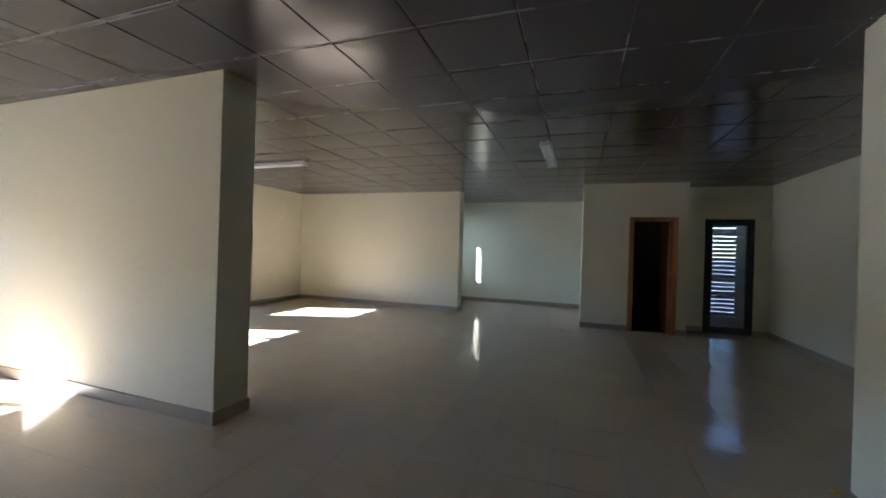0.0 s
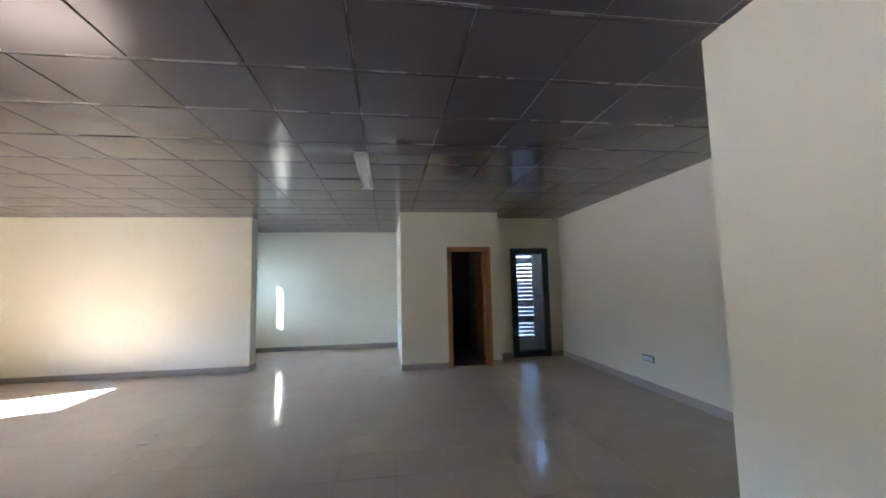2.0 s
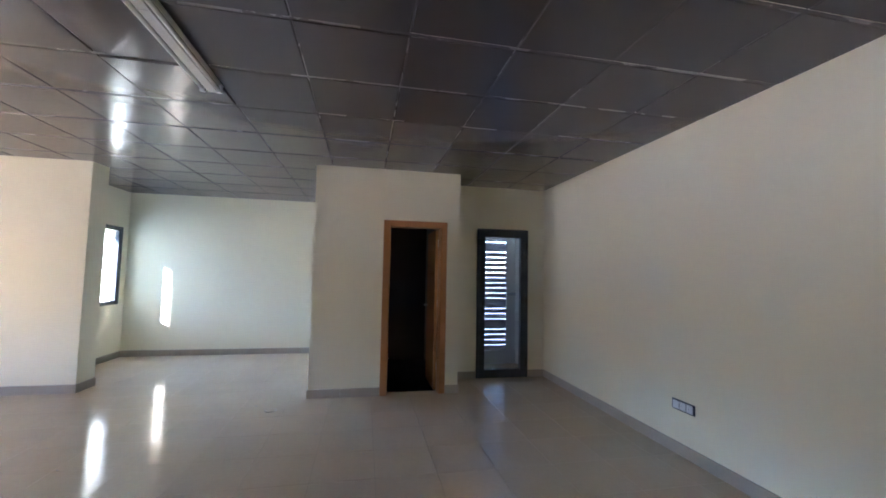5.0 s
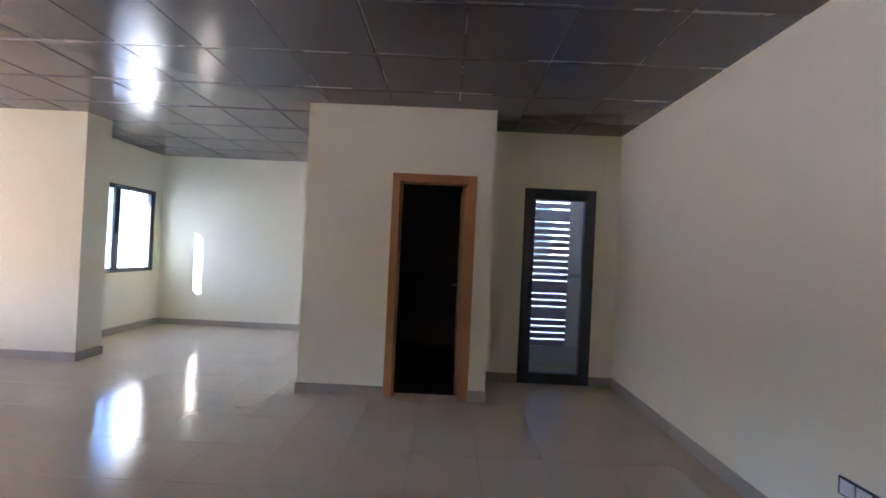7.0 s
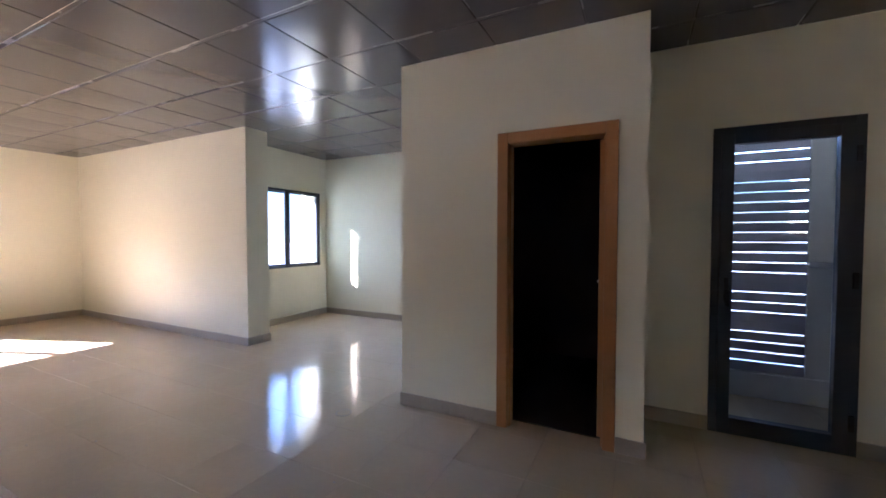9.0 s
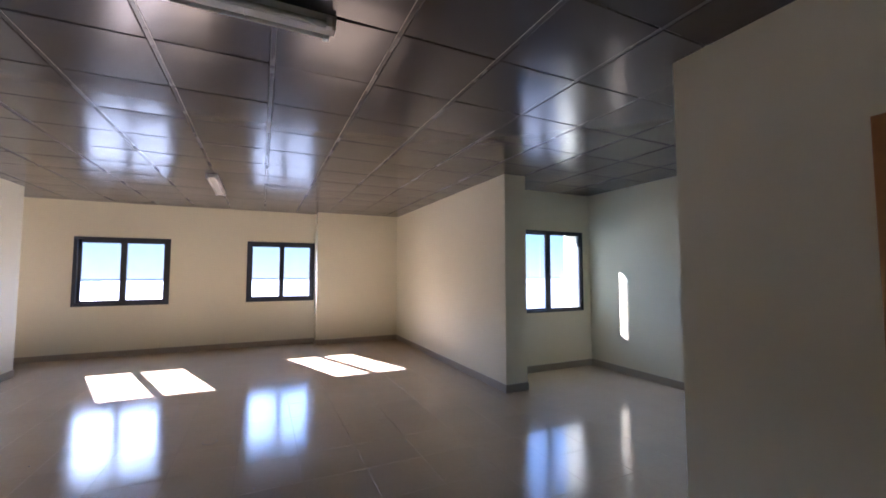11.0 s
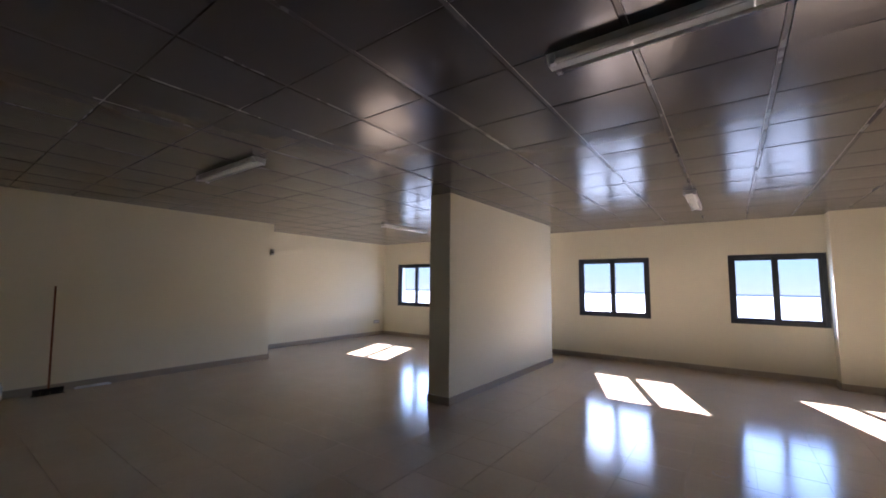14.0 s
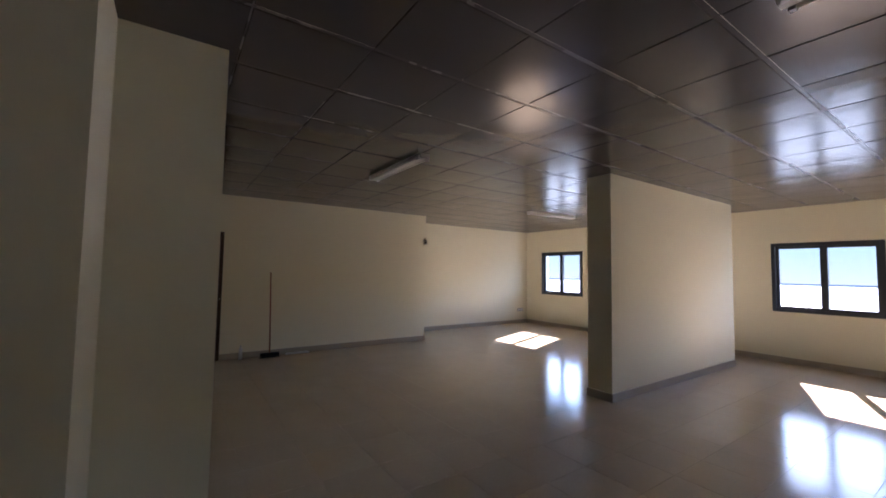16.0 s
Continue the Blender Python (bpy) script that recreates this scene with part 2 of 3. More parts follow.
# ---- ceiling: metal lay-in panels on a grid, one mesh ----
def build_ceiling():
    rnd = random.Random(5)
    pitch = 0.604
    gx, gy = 1.00, 6.055
    x0, x1, y0, y1 = -5.55, 5.35, -2.41, 11.63
    verts, faces, mats = [], [], []

    def quad(a, b, c, d, m):
        k = len(verts)
        verts.extend((a, b, c, d))
        faces.append((k, k + 1, k + 2, k + 3))
        mats.append(m)

    i0, i1 = math.floor((x0 - gx) / pitch), math.ceil((x1 - gx) / pitch)
    j0, j1 = math.floor((y0 - gy) / pitch), math.ceil((y1 - gy) / pitch)
    for i in range(i0, i1):
        for j in range(j0, j1):
            ax, bx = max(x0, gx + i * pitch), min(x1, gx + (i + 1) * pitch)
            ay, by = max(y0, gy + j * pitch), min(y1, gy + (j + 1) * pitch)
            if bx < -1.3:
                by = min(by, 9.54)
            if bx - ax < 0.05 or by - ay < 0.05:
                continue
            joint, tee, lip = 0.0028, 0.0125, 0.005
            zs = [HIGH + rnd.uniform(-0.0014, 0.0014) for _ in range(4)]
            # panels beside the lamps hang loose along one joint
            for lx, ly in ((1.545, 6.659), (1.576, 1.827)):
                if abs(ay - ly) < 0.05 and abs((ax + bx) / 2 - lx) < 0.75:
                    drop = 0.014 if ax < lx < bx else 0.007
                    zs[0 if ax < lx else 1] -= drop * 0.6
                    zs[1 if ax < lx else 0] -= drop if ax < lx < bx else drop * 0.2
            for lx, ly in ((-2.624, 6.03), (-2.624, 0.66)):
                if abs(ax - lx) < 0.05 and abs((ay + by) / 2 - ly) < 0.75:
                    zs[0] -= 0.012
                    zs[3] -= 0.008
            out = [(ax + joint, ay + tee), (bx - joint, ay + tee), (bx - joint, by - tee), (ax + joint, by - tee)]
            inn = [(p[0] + sx * lip, p[1] + sy * lip) for p, (sx, sy) in zip(out, ((1, 1), (-1, 1), (-1, -1), (1, -1)))]
            # a slight sag in each panel, finely divided so that reflections bend
            n = 4
            sag = rnd.uniform(-0.0045, 0.0012)
            grid = {}
            for u in range(n + 1):
                for v in range(n + 1):
                    fu, fv = u / n, v / n
                    x = inn[0][0] + (inn[1][0] - inn[0][0]) * fu
                    y = inn[0][1] + (inn[3][1] - inn[0][1]) * fv
                    z = (zs[0] * (1 - fu) + zs[1] * fu) * (1 - fv) + (zs[3] * (1 - fu) + zs[2] * fu) * fv
                    grid[u, v] = len(verts)
                    verts.append((x, y, z + sag * 16 * fu * (1 - fu) * fv * (1 - fv)))
            for u in range(n):
                for v in range(n):
                    faces.append((grid[u, v], grid[u, v + 1], grid[u + 1, v + 1], grid[u + 1, v]))
                    mats.append(0)
            for k in range(4):
                m = (k + 1) % 4
                quad((*out[k], HIGH + 0.008), (*inn[k], zs[k]), (*inn[m], zs[m]), (*out[m], HIGH + 0.008), 0)
    w = 0.006
    for i in range(i0, i1 + 1):
        x = gx + i * pitch
        ye = y1 if x > -1.3 else 9.54
        quad((x - w, y0, HIGH + 0.006), (x - w, ye, HIGH + 0.006), (x + w, ye, HIGH + 0.006), (x + w, y0, HIGH + 0.006), 1)
    for j in range(j0, j1 + 1):
        y = gy + j * pitch
        xs = x0 if y < 9.5 else -1.4
        quad((xs, y - w * 2, HIGH + 0.003), (xs, y + w * 2, HIGH + 0.003), (x1, y + w * 2, HIGH + 0.003), (x1, y - w * 2, HIGH + 0.003), 1)
    me = bpy.data.meshes.new("ceiling")
    me.from_pydata(verts, [], faces)
    for m in (PANEL, TBAR):
        me.materials.append(m)
    me.polygons.foreach_set("material_index", mats)
    for p in me.polygons:
        p.use_smooth = False
    tagged(new("ceiling", me), "suspended ceiling of dark grey glossy metal panels", "ceiling", "", "structure")
    # unseen slab added to block sky light, cut back outside the recess window
    bm = B()
    box(bm, -5.61, 5.45, -2.45, 9.551, TOP, TOP + 0.2)
    box(bm, -1.72, 5.45, 9.553, 11.66, TOP, TOP + 0.2)
    solid("sky_block_slab", bm, RENDER_OUT, "unseen flat slab added above the ceiling to keep the sky out", "roof")


build_ceiling()


# ---- windows ----
def ring(bm, w, h, t, y0, y1, bevel=0.004):
    """A rectangular frame in the xz plane, w by h, bars t wide, from y0 to y1."""
    box(bm, 0, t, y0, y1, 0, h, bevel)
    box(bm, w - t, w, y0, y1, 0, h, bevel)
    box(bm, t, w - t, y0, y1, 0, t, bevel)
    box(bm, t, w - t, y0, y1, h - t, h, bevel)
    return bm


def sliding_window(name, m, w, h, label, slim=1.0):
    """Local x along the wall, y out of the room, z up, from the lower corner of the opening."""
    win = thing(name, m, label, "window", "", "structure")
    part("window_frame", ring(B(), w, h, 0.055 * slim, -0.012, 0.09), ALU, win)
    for k, (x, y) in enumerate(((0.05 * slim, 0.042), (w / 2 - 0.045 * slim, 0.008))):
        bm = B()
        fw, fh = w / 2 - 0.005 * slim, h - 0.10 * slim
        ring(bm, fw, fh, 0.052 * slim, y, y + 0.028)
        bmesh.ops.translate(bm, verts=bm.verts, vec=(x, 0, 0.05 * slim))
        sash = part("sash", bm, ALU, win)
        bm = B()
        box(bm, x + 0.05 * slim, x + fw - 0.05 * slim, y + 0.011, y + 0.016, 0.10 * slim, fh)
        pane = part("pane", bm, GLASS, sash, "clear glass")
        pane.visible_shadow = False
        if k == 1:
            bm = B()
            box(bm, x + 0.014, x + 0.036, y - 0.026, y + 0.002, h * 0.45, h * 0.45 + 0.13, 0.006)
            part("handle", bm, RUBBER, sash, "black pull handle")
    bm = B()
    box(bm, w / 2 - 0.046, w / 2 + 0.046, 0.0, 0.034, 0.056, h - 0.056, 0.004)
    part("meeting_stile", bm, ALU, win)
    bm = B()
    box(bm, 0.004, w - 0.004, 0.092, 0.298, -0.03, 0.004, 0.003)
    part("window_sill", bm, ALU_SILL, win, "pale outer sill")
    return win


def west_pose(x, y, z):
    # seen from the room, facing -x: local x runs along +y, local y out of the room (-x)
    return Matrix.Translation((x, y, z)) @ Matrix(((0, -1, 0, 0), (1, 0, 0, 0), (0, 0, 1, 0), (0, 0, 0, 1)))


sliding_window("window_1", west_pose(WEST, HOLES["west"][1][0], SILL), HOLES["west"][1][1] - HOLES["west"][1][0], HEAD - SILL, "dark grey aluminium sliding window with two panes")
sliding_window("window_2", west_pose(WEST, HOLES["west"][2][0], SILL), HOLES["west"][2][1] - HOLES["west"][2][0], HEAD - SILL, "dark grey aluminium sliding window with two panes")
sliding_window("window_3", west_pose(WEST, HOLES["west"][3][0], SILL), HOLES["west"][3][1] - HOLES["west"][3][0], HEAD - SILL, "dark grey aluminium sliding window beside the boxed column")
sliding_window("window_5", west_pose(WEST, HOLES["west"][0][0], SILL), HOLES["west"][0][1] - HOLES["west"][0][0], HEAD - SILL, "dark grey aluminium sliding window beside the partition")
sliding_window("window_4", west_pose(-1.294, 9.94, 0.872), 1.385, 1.246, "dark grey aluminium sliding window in the recess", 0.6)

# ---- doors ----
def washroom_door():
    d = thing("door_1", pose(2.874, 8.83, 0), "orange oak door frame standing open on a dark washroom", "door", "", "structure")
    w, h = 0.695, 2.055
    for x0, x1 in ((-0.046, 0.03), (w - 0.03, w + 0.046)):
        bm = B()
        box(bm, x0, x1, -0.016, 0.004, 0, h + 0.045, 0.005)
        part("casing", bm, OAK, d)
    bm = B()
    box(bm, 0.03, w - 0.03, -0.0155, 0.004, h - 0.03, h + 0.0445, 0.005)
    part("head_casing", bm, OAK, d)
    for x0, x1 in ((0.001, 0.032), (w - 0.032, w - 0.001)):
        bm = B()
        box(bm, x0, x1, 0.004, 0.135, 0, h - 0.001, 0.003)
        box(bm, x0 + (0.031 if x0 < 0.1 else -0.012), x0 + (0.043 if x0 < 0.1 else 0.0), 0.03, 0.085, 0, h - 0.032, 0.002)
        part("jamb", bm, OAK, d)
    bm = B()
    box(bm, 0.033, w - 0.033, 0.004, 0.135, h - 0.032, h - 0.001, 0.003)
    part("head_jamb", bm, OAK, d)
    bm = B()
    box(bm, w - 0.075, w - 0.036, 0.14, 0.76, 0.008, h - 0.036, 0.003)
    leaf = part("door_leaf", bm, OAK, d, "oak door leaf swung open into the washroom")
    bm = B()
    rod(bm, (w - 0.075, 0.70, 1.02), (w - 0.12, 0.70, 1.02), 0.009)
    rod(bm, (w - 0.12, 0.705, 1.02), (w - 0.12, 0.59, 1.02), 0.008)
    part("door_handle", bm, STEEL, leaf, "steel lever handle", True)
    for z in (0.25, 1.03, 1.8):
        bm = B()
        rod(bm, (w - 0.036, 0.136, z), (w - 0.036, 0.136, z + 0.09), 0.007)
        part("hinge", bm, STEEL, leaf, "", True)


washroom_door()


def washroom():
    # plain closed shell behind the open door, its darkness put into the colour
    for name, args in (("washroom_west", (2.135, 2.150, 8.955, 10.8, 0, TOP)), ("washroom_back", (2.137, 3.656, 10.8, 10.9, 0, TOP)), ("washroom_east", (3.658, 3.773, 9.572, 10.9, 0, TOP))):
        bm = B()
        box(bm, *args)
        solid("wall_" + name, bm, WASHROOM_SHADE, "plain washroom wall coloured dark to stand for the unlit room", "wall")

    # dark sheet laid over the tiles, shade given as colour
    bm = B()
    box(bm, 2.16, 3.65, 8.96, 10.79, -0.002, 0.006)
    solid("floor_washroom", bm, WASHROOM_SHADE, "thin washroom floor sheet coloured dark to stand for shade", "floor")


washroom()


def glazed_door():
    d = thing("door_2", pose(4.187, 9.447, 0), "closed dark grey aluminium glazed balcony door", "door", "", "structure")
    w, h = 0.775, 2.12
    part("door_frame", ring(B(), w, h, 0.05, -0.014, 0.10), ALU, d)
    bm = B()
    fw, fh = w - 0.09, h - 0.09
    ring(bm, fw, fh, 0.075, -0.004, 0.06)
    bmesh.ops.translate(bm, verts=bm.verts, vec=(0.045, -0.02, 0.045))
    leaf = part("door_leaf", bm, ALU, d)
    bm = B()
    box(bm, 0.115, w - 0.115, 0.005, 0.012, 0.115, h - 0.115)
    part("pane", bm, GLASS, leaf, "clear glass").visible_shadow = False
    bm = B()
    box(bm, 0.075, 0.10, -0.036, -0.022, 0.93, 1.09, 0.005)
    rod(bm, (0.088, -0.03, 1.0), (0.088, -0.075, 1.0), 0.008)
    box(bm, 0.078, 0.098, -0.085, -0.07, 0.90, 1.01, 0.005)
    part("door_handle", bm, RUBBER, leaf, "black lever handle")
    for z in (0.16, 1.05, 1.83):
        bm = B()
        box(bm, w - 0.048, w - 0.022, -0.036, -0.016, z, z + 0.10, 0.004)
        part("hinge", bm, RUBBER, d, "black hinge")


glazed_door()


def entrance_door():
    d = thing("door_3", pose(3.01, -1.181, 0), "closed red-brown wooden entrance door in a dark frame", "door", "", "structure")
    w, h = 0.865, 2.10
    for x0, x1 in ((0.0, 0.05), (w - 0.05, w)):
        bm = B()
        box(bm, x0, x1, -0.10, 0.02, 0, h, 0.004)
        part("door_jamb", bm, DARKWOOD, d)
    bm = B()
    box(bm, 0.05, w - 0.05, -0.10, 0.019, h - 0.05, h, 0.004)
    part("door_head", bm, DARKWOOD, d)
    bm = B()
    box(bm, 0.052, w - 0.052, -0.05, -0.006, 0.006, h - 0.052, 0.003)
    leaf = part("door_leaf", bm, MAHOGANY, d)
    for z0, z1 in ((0.15, 0.9), (1.15, 1.75)):
        bm = B()
        ring(bm, w - 0.32, z1 - z0, 0.018, -0.006, 0.001, 0.003)
        bmesh.ops.translate(bm, verts=bm.verts, vec=(0.16, 0, z0))
        part("moulding", bm, MAHOGANY, leaf)
    bm = B()
    box(bm, 0.10, 0.15, -0.006, 0.002, 0.93, 1.13, 0.006)
    rod(bm, (0.125, 0, 1.07), (0.125, 0.05, 1.07), 0.009)
    rod(bm, (0.122, 0.05, 1.07), (0.235, 0.05, 1.07), 0.009)
    part("door_handle", bm, STEEL, leaf, "steel lever handle on a plate")
    bm = B()
    rod(bm, (0.025, 0.018, 1.0), (0.025, 0.026, 1.0), 0.012)
    part("strike_plate", bm, STEEL, d)
    bm = B()
    box(bm, 0.10, w - 0.10, -0.0055, 0.0, 1.86, 2.02, 0.002)
    sign = part("sign_plate", bm, NAVY, leaf, "dark plate with pale unreadable lines")
    bm = B()
    for k in range(4):
        box(bm, 0.13, w - 0.13 - 0.09 * (k % 2), 0.0003, 0.0012, 1.985 - 0.032 * k, 1.993 - 0.032 * k)
    part("text_bar", bm, PLASTIC, sign)


entrance_door()
# unseen block behind the entrance door, keeps daylight out of the bottom gap
bm = B()
box(bm, 2.90, 4.12, -1.42, -1.31, -0.12, TOP)
solid("wall_light_stop", bm, PAINT, "unseen plain block added to stop light under the door", "wall")

# ---- balcony behind the glazed door ----
BY = 10.30


def balcony():
    bm = B()
    box(bm, 3.793, 6.173, 9.605, BY + 0.3, -0.25, -0.02)
    solid("balcony_floor", bm, RENDER_OUT, "pale concrete balcony floor behind the glazed door", "floor")
    bm = B()
    box(bm, 3.793, 5.473, BY, BY + 0.15, -0.02, 0.209)
    solid("balcony_parapet", bm, RENDER_OUT, "low rendered balcony parapet wall", "parapet")
    bm = B()
    box(bm, 5.122, 5.35, 9.605, BY + 0.15, -0.02, TOP)
    solid("wall_balcony_side", bm, RENDER_OUT, "pale rendered balcony side wall", "wall")
    bm = B()
    box(bm, 3.793, 5.473, 9.607, BY + 0.2, 2.90, TOP - 0.002)
    solid("balcony_soffit", bm, RENDER_OUT, "rendered soffit over the balcony", "ceiling")
    screen = thing("louvre_screen", pose(0, BY, 0), "grey slatted metal screen with light showing through gaps", "screen")
    z0, z1, n = 0.209, 2.18, 23
    pitch = (z1 - z0) / n
    shut = {2, 13, 17, 22}
    for k in range(n):
        bm = B()
        low = z1 - (k + 1) * pitch
        gap = 0.0 if k in shut else 0.0055
        box(bm, 3.80, 4.97, 0.05, 0.062, low + gap, low + pitch - 0.0005, 0.002)
        part("slat", bm, SHUTTER, screen)
    bm = B()
    box(bm, 4.97, 5.12, 0.03, 0.08, z0, z1, 0.004)
    part("upright", bm, RENDER_OUT, screen)
    bm = B()
    box(bm, 4.97, 5.121, 0.0, 0.028, 1.12, 1.17, 0.004)
    part("rail", bm, SHUTTER, screen)


balcony()

# ---- outside ----
bm = B()
box(bm, -5.59, -5.062, 7.796, 9.587, -0.12, TOP)
# two unseen upper boxes, added to narrow the sun strip in the recess
box(bm, -5.59, -5.40, 7.925, 9.587, TOP + 0.2, 5.6)
box(bm, -5.40, -1.8, 9.38, 9.587, TOP + 0.2, 5.6)
solid("wall_column_sun_stop", bm, RENDER_OUT, "rendered solid column core, with unseen upper walls added to cut the sun", "wall")
bm = B()
bmesh.ops.create_grid(bm, x_segments=2, y_segments=2, size=3000, matrix=Matrix.Translation((0, 0, -4.2)))
solid("ground", bm, SAND, "pale flat open ground reaching the horizon", "ground")


def far_sky():
    """A band of pale sky low over the horizon on the window side, 420 m away."""
    m = bpy.data.materials.new("pale_horizon_sky")
    m.use_nodes = True
    n, l = m.node_tree.nodes, m.node_tree.links
    n.remove(n["Principled BSDF"])
    geo, sep, ramp, glow = n.new("ShaderNodeNewGeometry"), n.new("ShaderNodeSeparateXYZ"), n.new("ShaderNodeMapRange"), n.new("ShaderNodeEmission")
    mix = n.new("ShaderNodeMix")
    mix.data_type = "RGBA"
    mix.inputs["A"].default_value, mix.inputs["B"].default_value = (0.92, 0.97, 1.0, 1), (0.56, 0.88, 1.0, 1)
    ramp.inputs["From Min"].default_value, ramp.inputs["From Max"].default_value = -2.0, 38.0
    l.new(geo.outputs["Position"], sep.inputs["Vector"])
    l.new(sep.outputs["Z"], ramp.inputs["Value"])
    l.new(ramp.outputs["Result"], mix.inputs["Factor"])
    l.new(mix.outputs["Result"], glow.inputs["Color"])
    glow.inputs["Strength"].default_value = 0.045
    l.new(glow.outputs["Emission"], n["Material Output"].inputs["Surface"])
    bm = B()
    rows = []
    for k in range(49):
        a = radians(75 + 210 * k / 48)
        rows.append([bm.verts.new((420 * math.cos(a), 420 * math.sin(a), z)) for z in (-4.2, 20.0, 52.0)])
    for p, q in zip(rows, rows[1:]):
        for k in range(2):
            bm.faces.new((p[k], q[k], q[k + 1], p[k + 1]))
    solid("backdrop", bm, m, "pale blue band of sky above the horizon", "backdrop")


far_sky()
bm = B()
box(bm, -5.60, 5.36, -2.43, 11.64, -4.2, -0.12)
solid("storey_below", bm, RENDER_OUT, "rendered walls of the storey below", "building")


# ---- ceiling lamps ----
def batten_lamp():
    lamp = thing("ceiling_lamp", pose(0, 0, 0), "unlit white twin-tube fluorescent batten on the ceiling", "ceiling lamp", "fluorescent battens")
    length = 1.27
    bm = B()
    prof = [(-0.068, 0.0), (-0.046, -0.026), (-0.028, -0.046), (0.028, -0.046), (0.046, -0.026), (0.068, 0.0)]
    rings = [[bm.verts.new((px, s * length / 2, pz)) for px, pz in prof] for s in (-1, 1)]
    for k in range(5):
        bm.faces.new((rings[0][k], rings[0][k + 1], rings[1][k + 1], rings[1][k]))
    bm.faces.new(rings[0][::-1])
    bm.faces.new(rings[1])
    bm.faces.new((rings[0][0], rings[1][0], rings[1][5], rings[0][5]))
    bmesh.ops.recalc_face_normals(bm, faces=bm.faces)
    part("housing", bm, WHITE, lamp)
    for s in (-1, 1):
        bm = B()
        rod(bm, (s * 0.052, -length / 2 + 0.035, -0.040), (s * 0.052, length / 2 - 0.035, -0.040), 0.013, n=12)
        part("tube", bm, TUBE, lamp, "unlit white tube", True)
        for e in (-1, 1):
            bm = B()
            box(bm, s * 0.052 - 0.017, s * 0.052 + 0.017, e * (length / 2 - 0.034) - 0.014, e * (length / 2 - 0.034) + 0.014, -0.058, -0.006, 0.003)
            part("tube_holder", bm, PLASTIC, lamp)
        bm = B()
        box(bm, -0.031, 0.031, s * 0.23 - 0.004, s * 0.23 + 0.004, -0.0485, -0.043, 0.001)
        part("clip", bm, STEEL, lamp)
    return lamp


lamp = batten_lamp()
lamp.matrix_world = pose(1.545, 6.299, HIGH - 0.006)
copy_thing(lamp, pose(1.576, 2.148, HIGH - 0.006))
copy_thing(lamp, pose(-2.80, 6.029, HIGH - 0.006, 0, 0, 90))
copy_thing(lamp, pose(-2.72, 0.83, HIGH - 0.006, 0, 0, 86))


# ---- sockets and sensor ----
def socket(m, label):
    s = thing("wall_socket", m, label, "socket")
    bm = B()
    box(bm, -0.115, 0.115, -0.010, 0.0, -0.042, 0.042, 0.004)
    part("surround", bm, NAVY, s)
    for k in range(3):
        x = -0.071 + 0.071 * k
        bm = B()
        box(bm, x - 0.031, x + 0.031, -0.014, -0.008, -0.033, 0.033, 0.002)
        part("module", bm, PLASTIC, s)
    for x in (0.0, 0.071):
        bm = B()
        for dx in (-0.0095, 0.0095):
            rod(bm, (x + dx, -0.0145, 0), (x + dx, -0.013, 0), 0.0026, n=8)
        part("pin_hole", bm, RUBBER, s)


socket(pose(EAST, 6.87, 0.405, 0, 0, -90), "white triple wall socket in a dark blue surround")
socket(pose(-4.98, -2.287, 0.39, 0, 0, 180), "white triple wall socket near the corner")
det = thing("motion_detector", pose(-0.909, -1.242, 2.145), "small grey detector box on the wall corner", "sensor")
det.name = "wall_detector"
bm = B()
box(bm, -0.0, 0.055, -0.03, 0.055, -0.055, 0.055, 0.012)
bmesh.ops.translate(bm, verts=bm.verts, vec=(0.0, 0.061, 0))
part("case", bm, CARDGREY, det)
bm = B()
bmesh.ops.create_uvsphere(bm, u_segments=12, v_segments=8, radius=0.02, matrix=Matrix.Translation((0.027, 0.115, -0.01)))
part("lens", bm, RUBBER, det)


# ---- loose things by the entrance ----
def push_broom():
    b = thing("broom", pose(2.27, -1.001, 0), "black broom with a reddish stick leaning on the wall", "broom")
    bm = B()
    rod(bm, (0, 0.0, 0.07), (0.0, -0.165, 1.44), 0.012, 0.011)
    part("stick", bm, REDSTICK, b, "", True)
    bm = B()
    box(bm, -0.15, 0.15, -0.03, 0.03, 0.045, 0.085, 0.008)
    part("head", bm, BRISTLE, b)
    rnd = random.Random(3)
    bm = B()
    for k in range(180):
        x, y = rnd.uniform(-0.14, 0.14), rnd.uniform(-0.025, 0.025)
        rod(bm, (x, y, 0.05), (x * 1.15 + rnd.uniform(-0.01, 0.01), y * 2.2, 0.0), 0.003, 0.002, 4)
    part("bristles", bm, BRISTLE, b)


push_broom()
bm = B()
box(bm, 1.58, 1.98, -1.175, -1.095, 0.0, 0.012, 0.003)
box(bm, 1.60, 1.96, -1.17, -1.125, 0.012, 0.022, 0.003)
tagged(new("skirting_offcut", mesh_of("skirting_offcut", bm, PLASTIC)), "pale grey flat strips lying on the floor by the wall", "offcut")
cup = thing("plastic_bottle", pose(2.70, -1.12, 0), "small clear-white plastic bottle standing by the wall", "bottle")
bm = B()
rod(bm, (0, 0, 0), (0, 0, 0.16), 0.028, 0.028, 16)
rod(bm, (0, 0, 0.16), (0, 0, 0.20), 0.028, 0.011, 16)
part("body", bm, PLASTIC, cup, "", True)
bm = B()
rod(bm, (0, 0, 0.199), (0, 0, 0.225), 0.013, 0.013, 12)
part("cap", bm, WHITE, cup, "", True)
rnd = random.Random(8)
bm = B()
bmesh.ops.create_icosphere(bm, subdivisions=2, radius=0.02, matrix=Matrix.Translation((3.47, 3.90, 0.012)) @ Matrix.Diagonal((1.2, 1, 0.55, 1)))
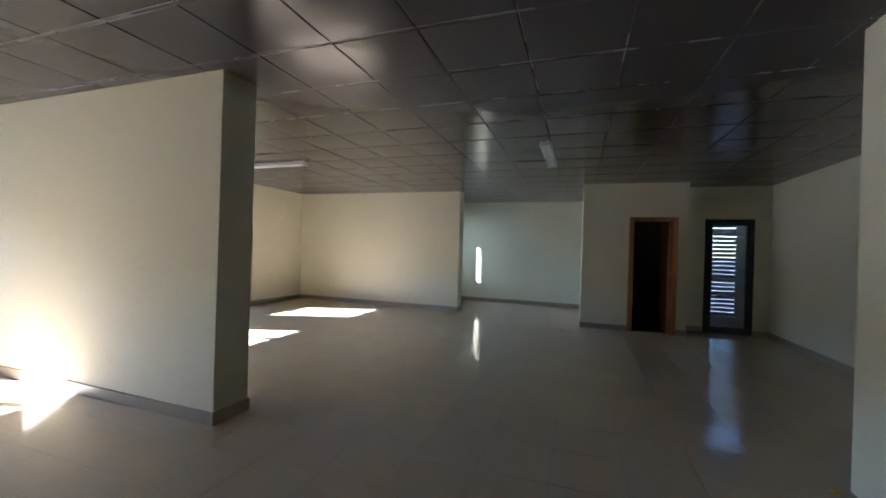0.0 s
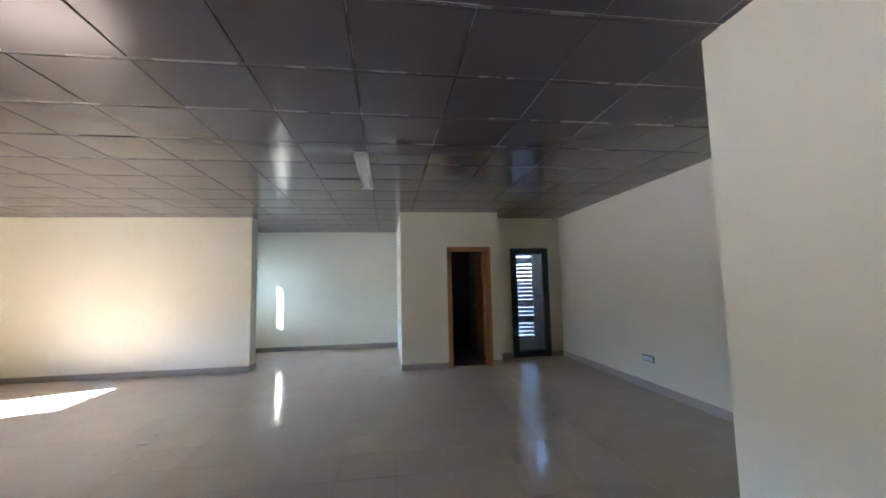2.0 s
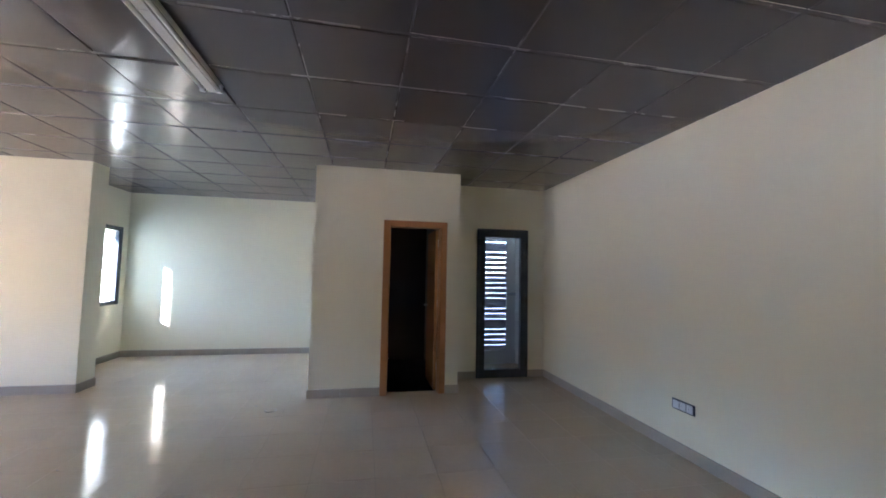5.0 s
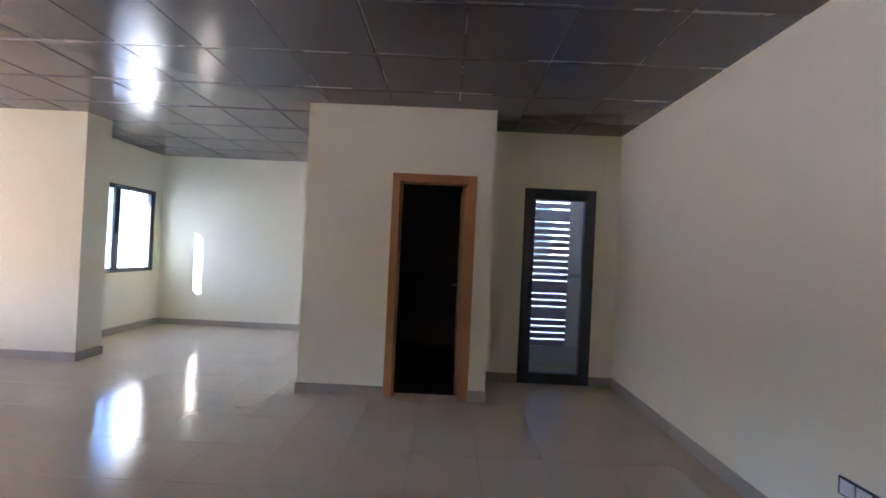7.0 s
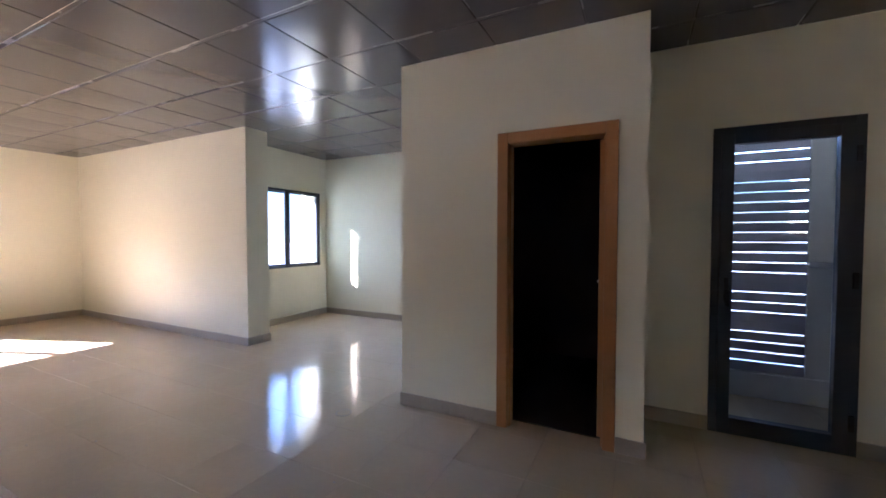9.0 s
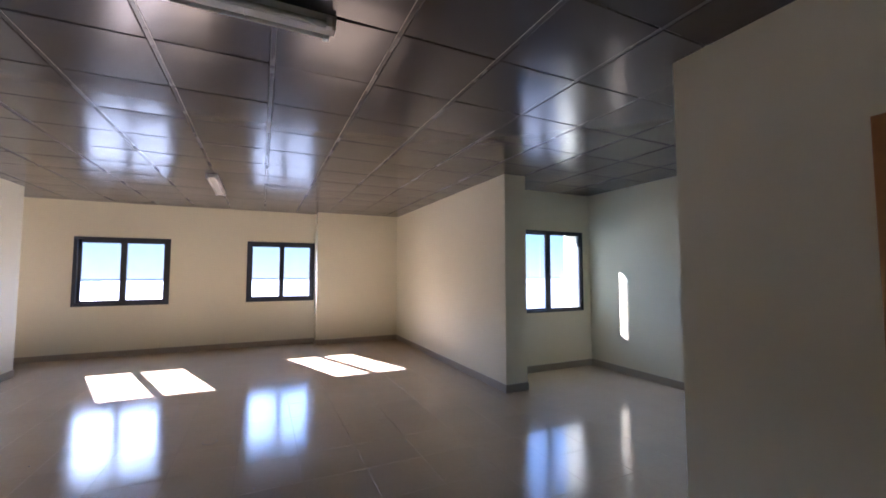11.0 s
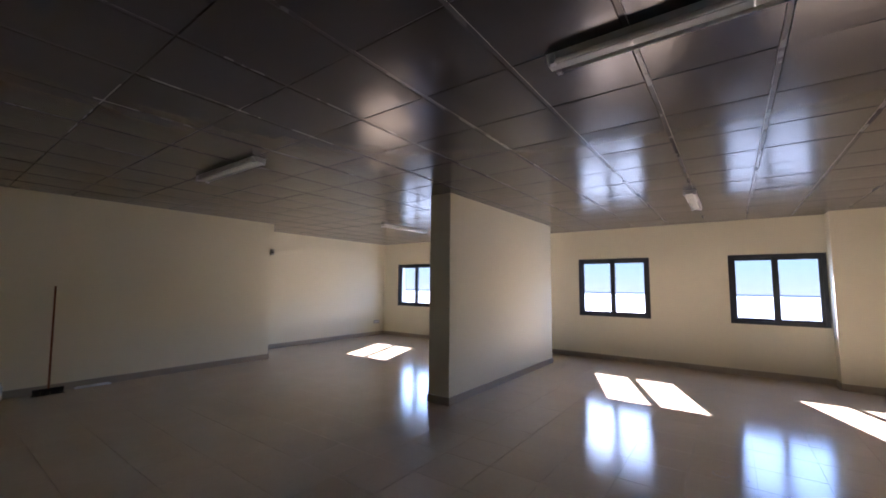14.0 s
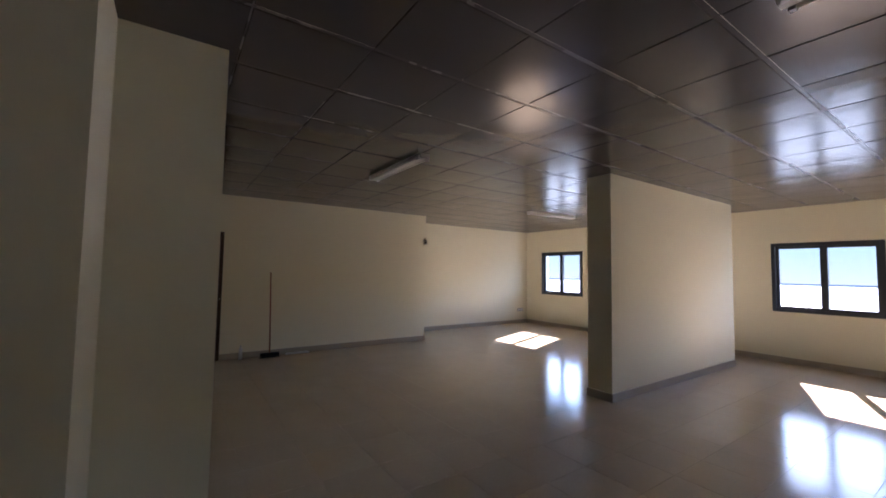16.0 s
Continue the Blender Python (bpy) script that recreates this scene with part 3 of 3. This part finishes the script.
for v in bm.verts:
    v.co += Vector([rnd.uniform(-0.005, 0.005) for _ in range(3)])
    v.co.z = max(v.co.z, 0.001)
tagged(new("paper_scrap", mesh_of("paper_scrap", bm, YELLOW)), "crumpled yellow scrap on the floor", "scrap")
for x, y in ((1.70, 8.482), (-0.545, 6.26)):
    dr = thing("floor_drain", pose(x, y, 0), "round steel cover set in the tiled floor", "floor drain", "floor covers")
    bm = B()
    rod(bm, (0, 0, 0.0), (0, 0, 0.003), 0.062, 0.060, 28)
    part("rim", bm, SKIRT, dr)
    bm = B()
    rod(bm, (0, 0, 0.003), (0, 0, 0.0045), 0.050, 0.049, 28)
    part("lid", bm, TILE, dr)
DEBRIS = thing("grit", pose(0, 0, 0), "scattered grit and plaster crumbs on the floor", "grit", "", "stuff")
bm = B()
for k in range(120):
    x, y = rnd.uniform(-4.8, 3.3), rnd.uniform(-1.0, 8.7)
    if PX0 - 0.05 < x < PX1 + 0.05 and PY0 - 0.05 < y < PY1 + 0.05:
        continue
    r = rnd.uniform(0.002, 0.007)
    bmesh.ops.create_icosphere(bm, subdivisions=1, radius=r, matrix=Matrix.Translation((x, y, r * 0.5)) @ Matrix.Diagonal((1.3, 1, 0.6, 1)))
part("crumbs", bm, CARDGREY, DEBRIS)


# ---- floor: tiles 0.45 m with recessed joints ----
def tile_mesh(w, d):
    """A tile with a small chamfer, its top at z = 0."""
    g, c, depth = 0.0009, 0.0007, 0.008
    x, y = w / 2 - g, d / 2 - g
    v = [(sx * a, sy * b, z) for a, b, z in ((x - c, y - c, 0), (x, y, -c), (x, y, -depth)) for sx, sy in ((-1, -1), (1, -1), (1, 1), (-1, 1))]
    f = [(0, 1, 2, 3)]
    for r in (0, 4):
        for k in range(4):
            m = (k + 1) % 4
            f.append((r + k, r + 4 + k, r + 4 + m, r + m))
    return v, f


def build_floor():
    rnd = random.Random(11)
    floor_bm = B()
    box(floor_bm, -5.42, 5.34, -2.41, 11.63, -0.12, -0.0022)
    floor = solid("floor", floor_bm, GROUT, "beige glossy ceramic tile floor", "floor")
    pitch, gx, gy = 0.45, 0.03, 6.04
    x0, x1, y0, y1 = -5.40, 5.32, -2.39, 11.61
    shared = None
    near, verts, faces = 0, [], []
    for i in range(math.floor((x0 - gx) / pitch), math.ceil((x1 - gx) / pitch)):
        for j in range(math.floor((y0 - gy) / pitch), math.ceil((y1 - gy) / pitch)):
            ax, bx = max(x0, gx + i * pitch), min(x1, gx + (i + 1) * pitch)
            ay, by = max(y0, gy + j * pitch), min(y1, gy + (j + 1) * pitch)
            if bx - ax < 0.02 or by - ay < 0.02:
                continue
            cx, cy = (ax + bx) / 2, (ay + by) / 2
            whole = bx - ax > pitch - 0.001 and by - ay > pitch - 0.001
            tilt = (rnd.uniform(-0.0011, 0.0011), rnd.uniform(-0.0011, 0.0011))
            if whole and -2.6 < cx < 5.2 and 2.9 < cy < 9.0 and near < 300:
                near += 1
                if shared is None:
                    v, f = tile_mesh(pitch, pitch)
                    shared = bpy.data.meshes.new("tile")
                    shared.from_pydata(v, [], f)
                    shared.materials.append(TILE)
                t = new("tile", shared)
                t.parent = floor
                t.matrix_basis = Matrix.LocRotScale((cx, cy, -0.0003), Euler((tilt[0], tilt[1], 0)), None)
            else:
                v, f = tile_mesh(bx - ax, by - ay)
                k = len(verts)
                verts += [(cx + p[0], cy + p[1], p[2] - 0.0003 + p[1] * tilt[0] - p[0] * tilt[1]) for p in v]
                faces += [tuple(k + n for n in q) for q in f]
    me = bpy.data.meshes.new("tiles")
    me.from_pydata(verts, [], faces)
    me.materials.append(TILE)
    rest = tagged(new("tiles", me), kind="stuff")
    rest.parent = floor


build_floor()
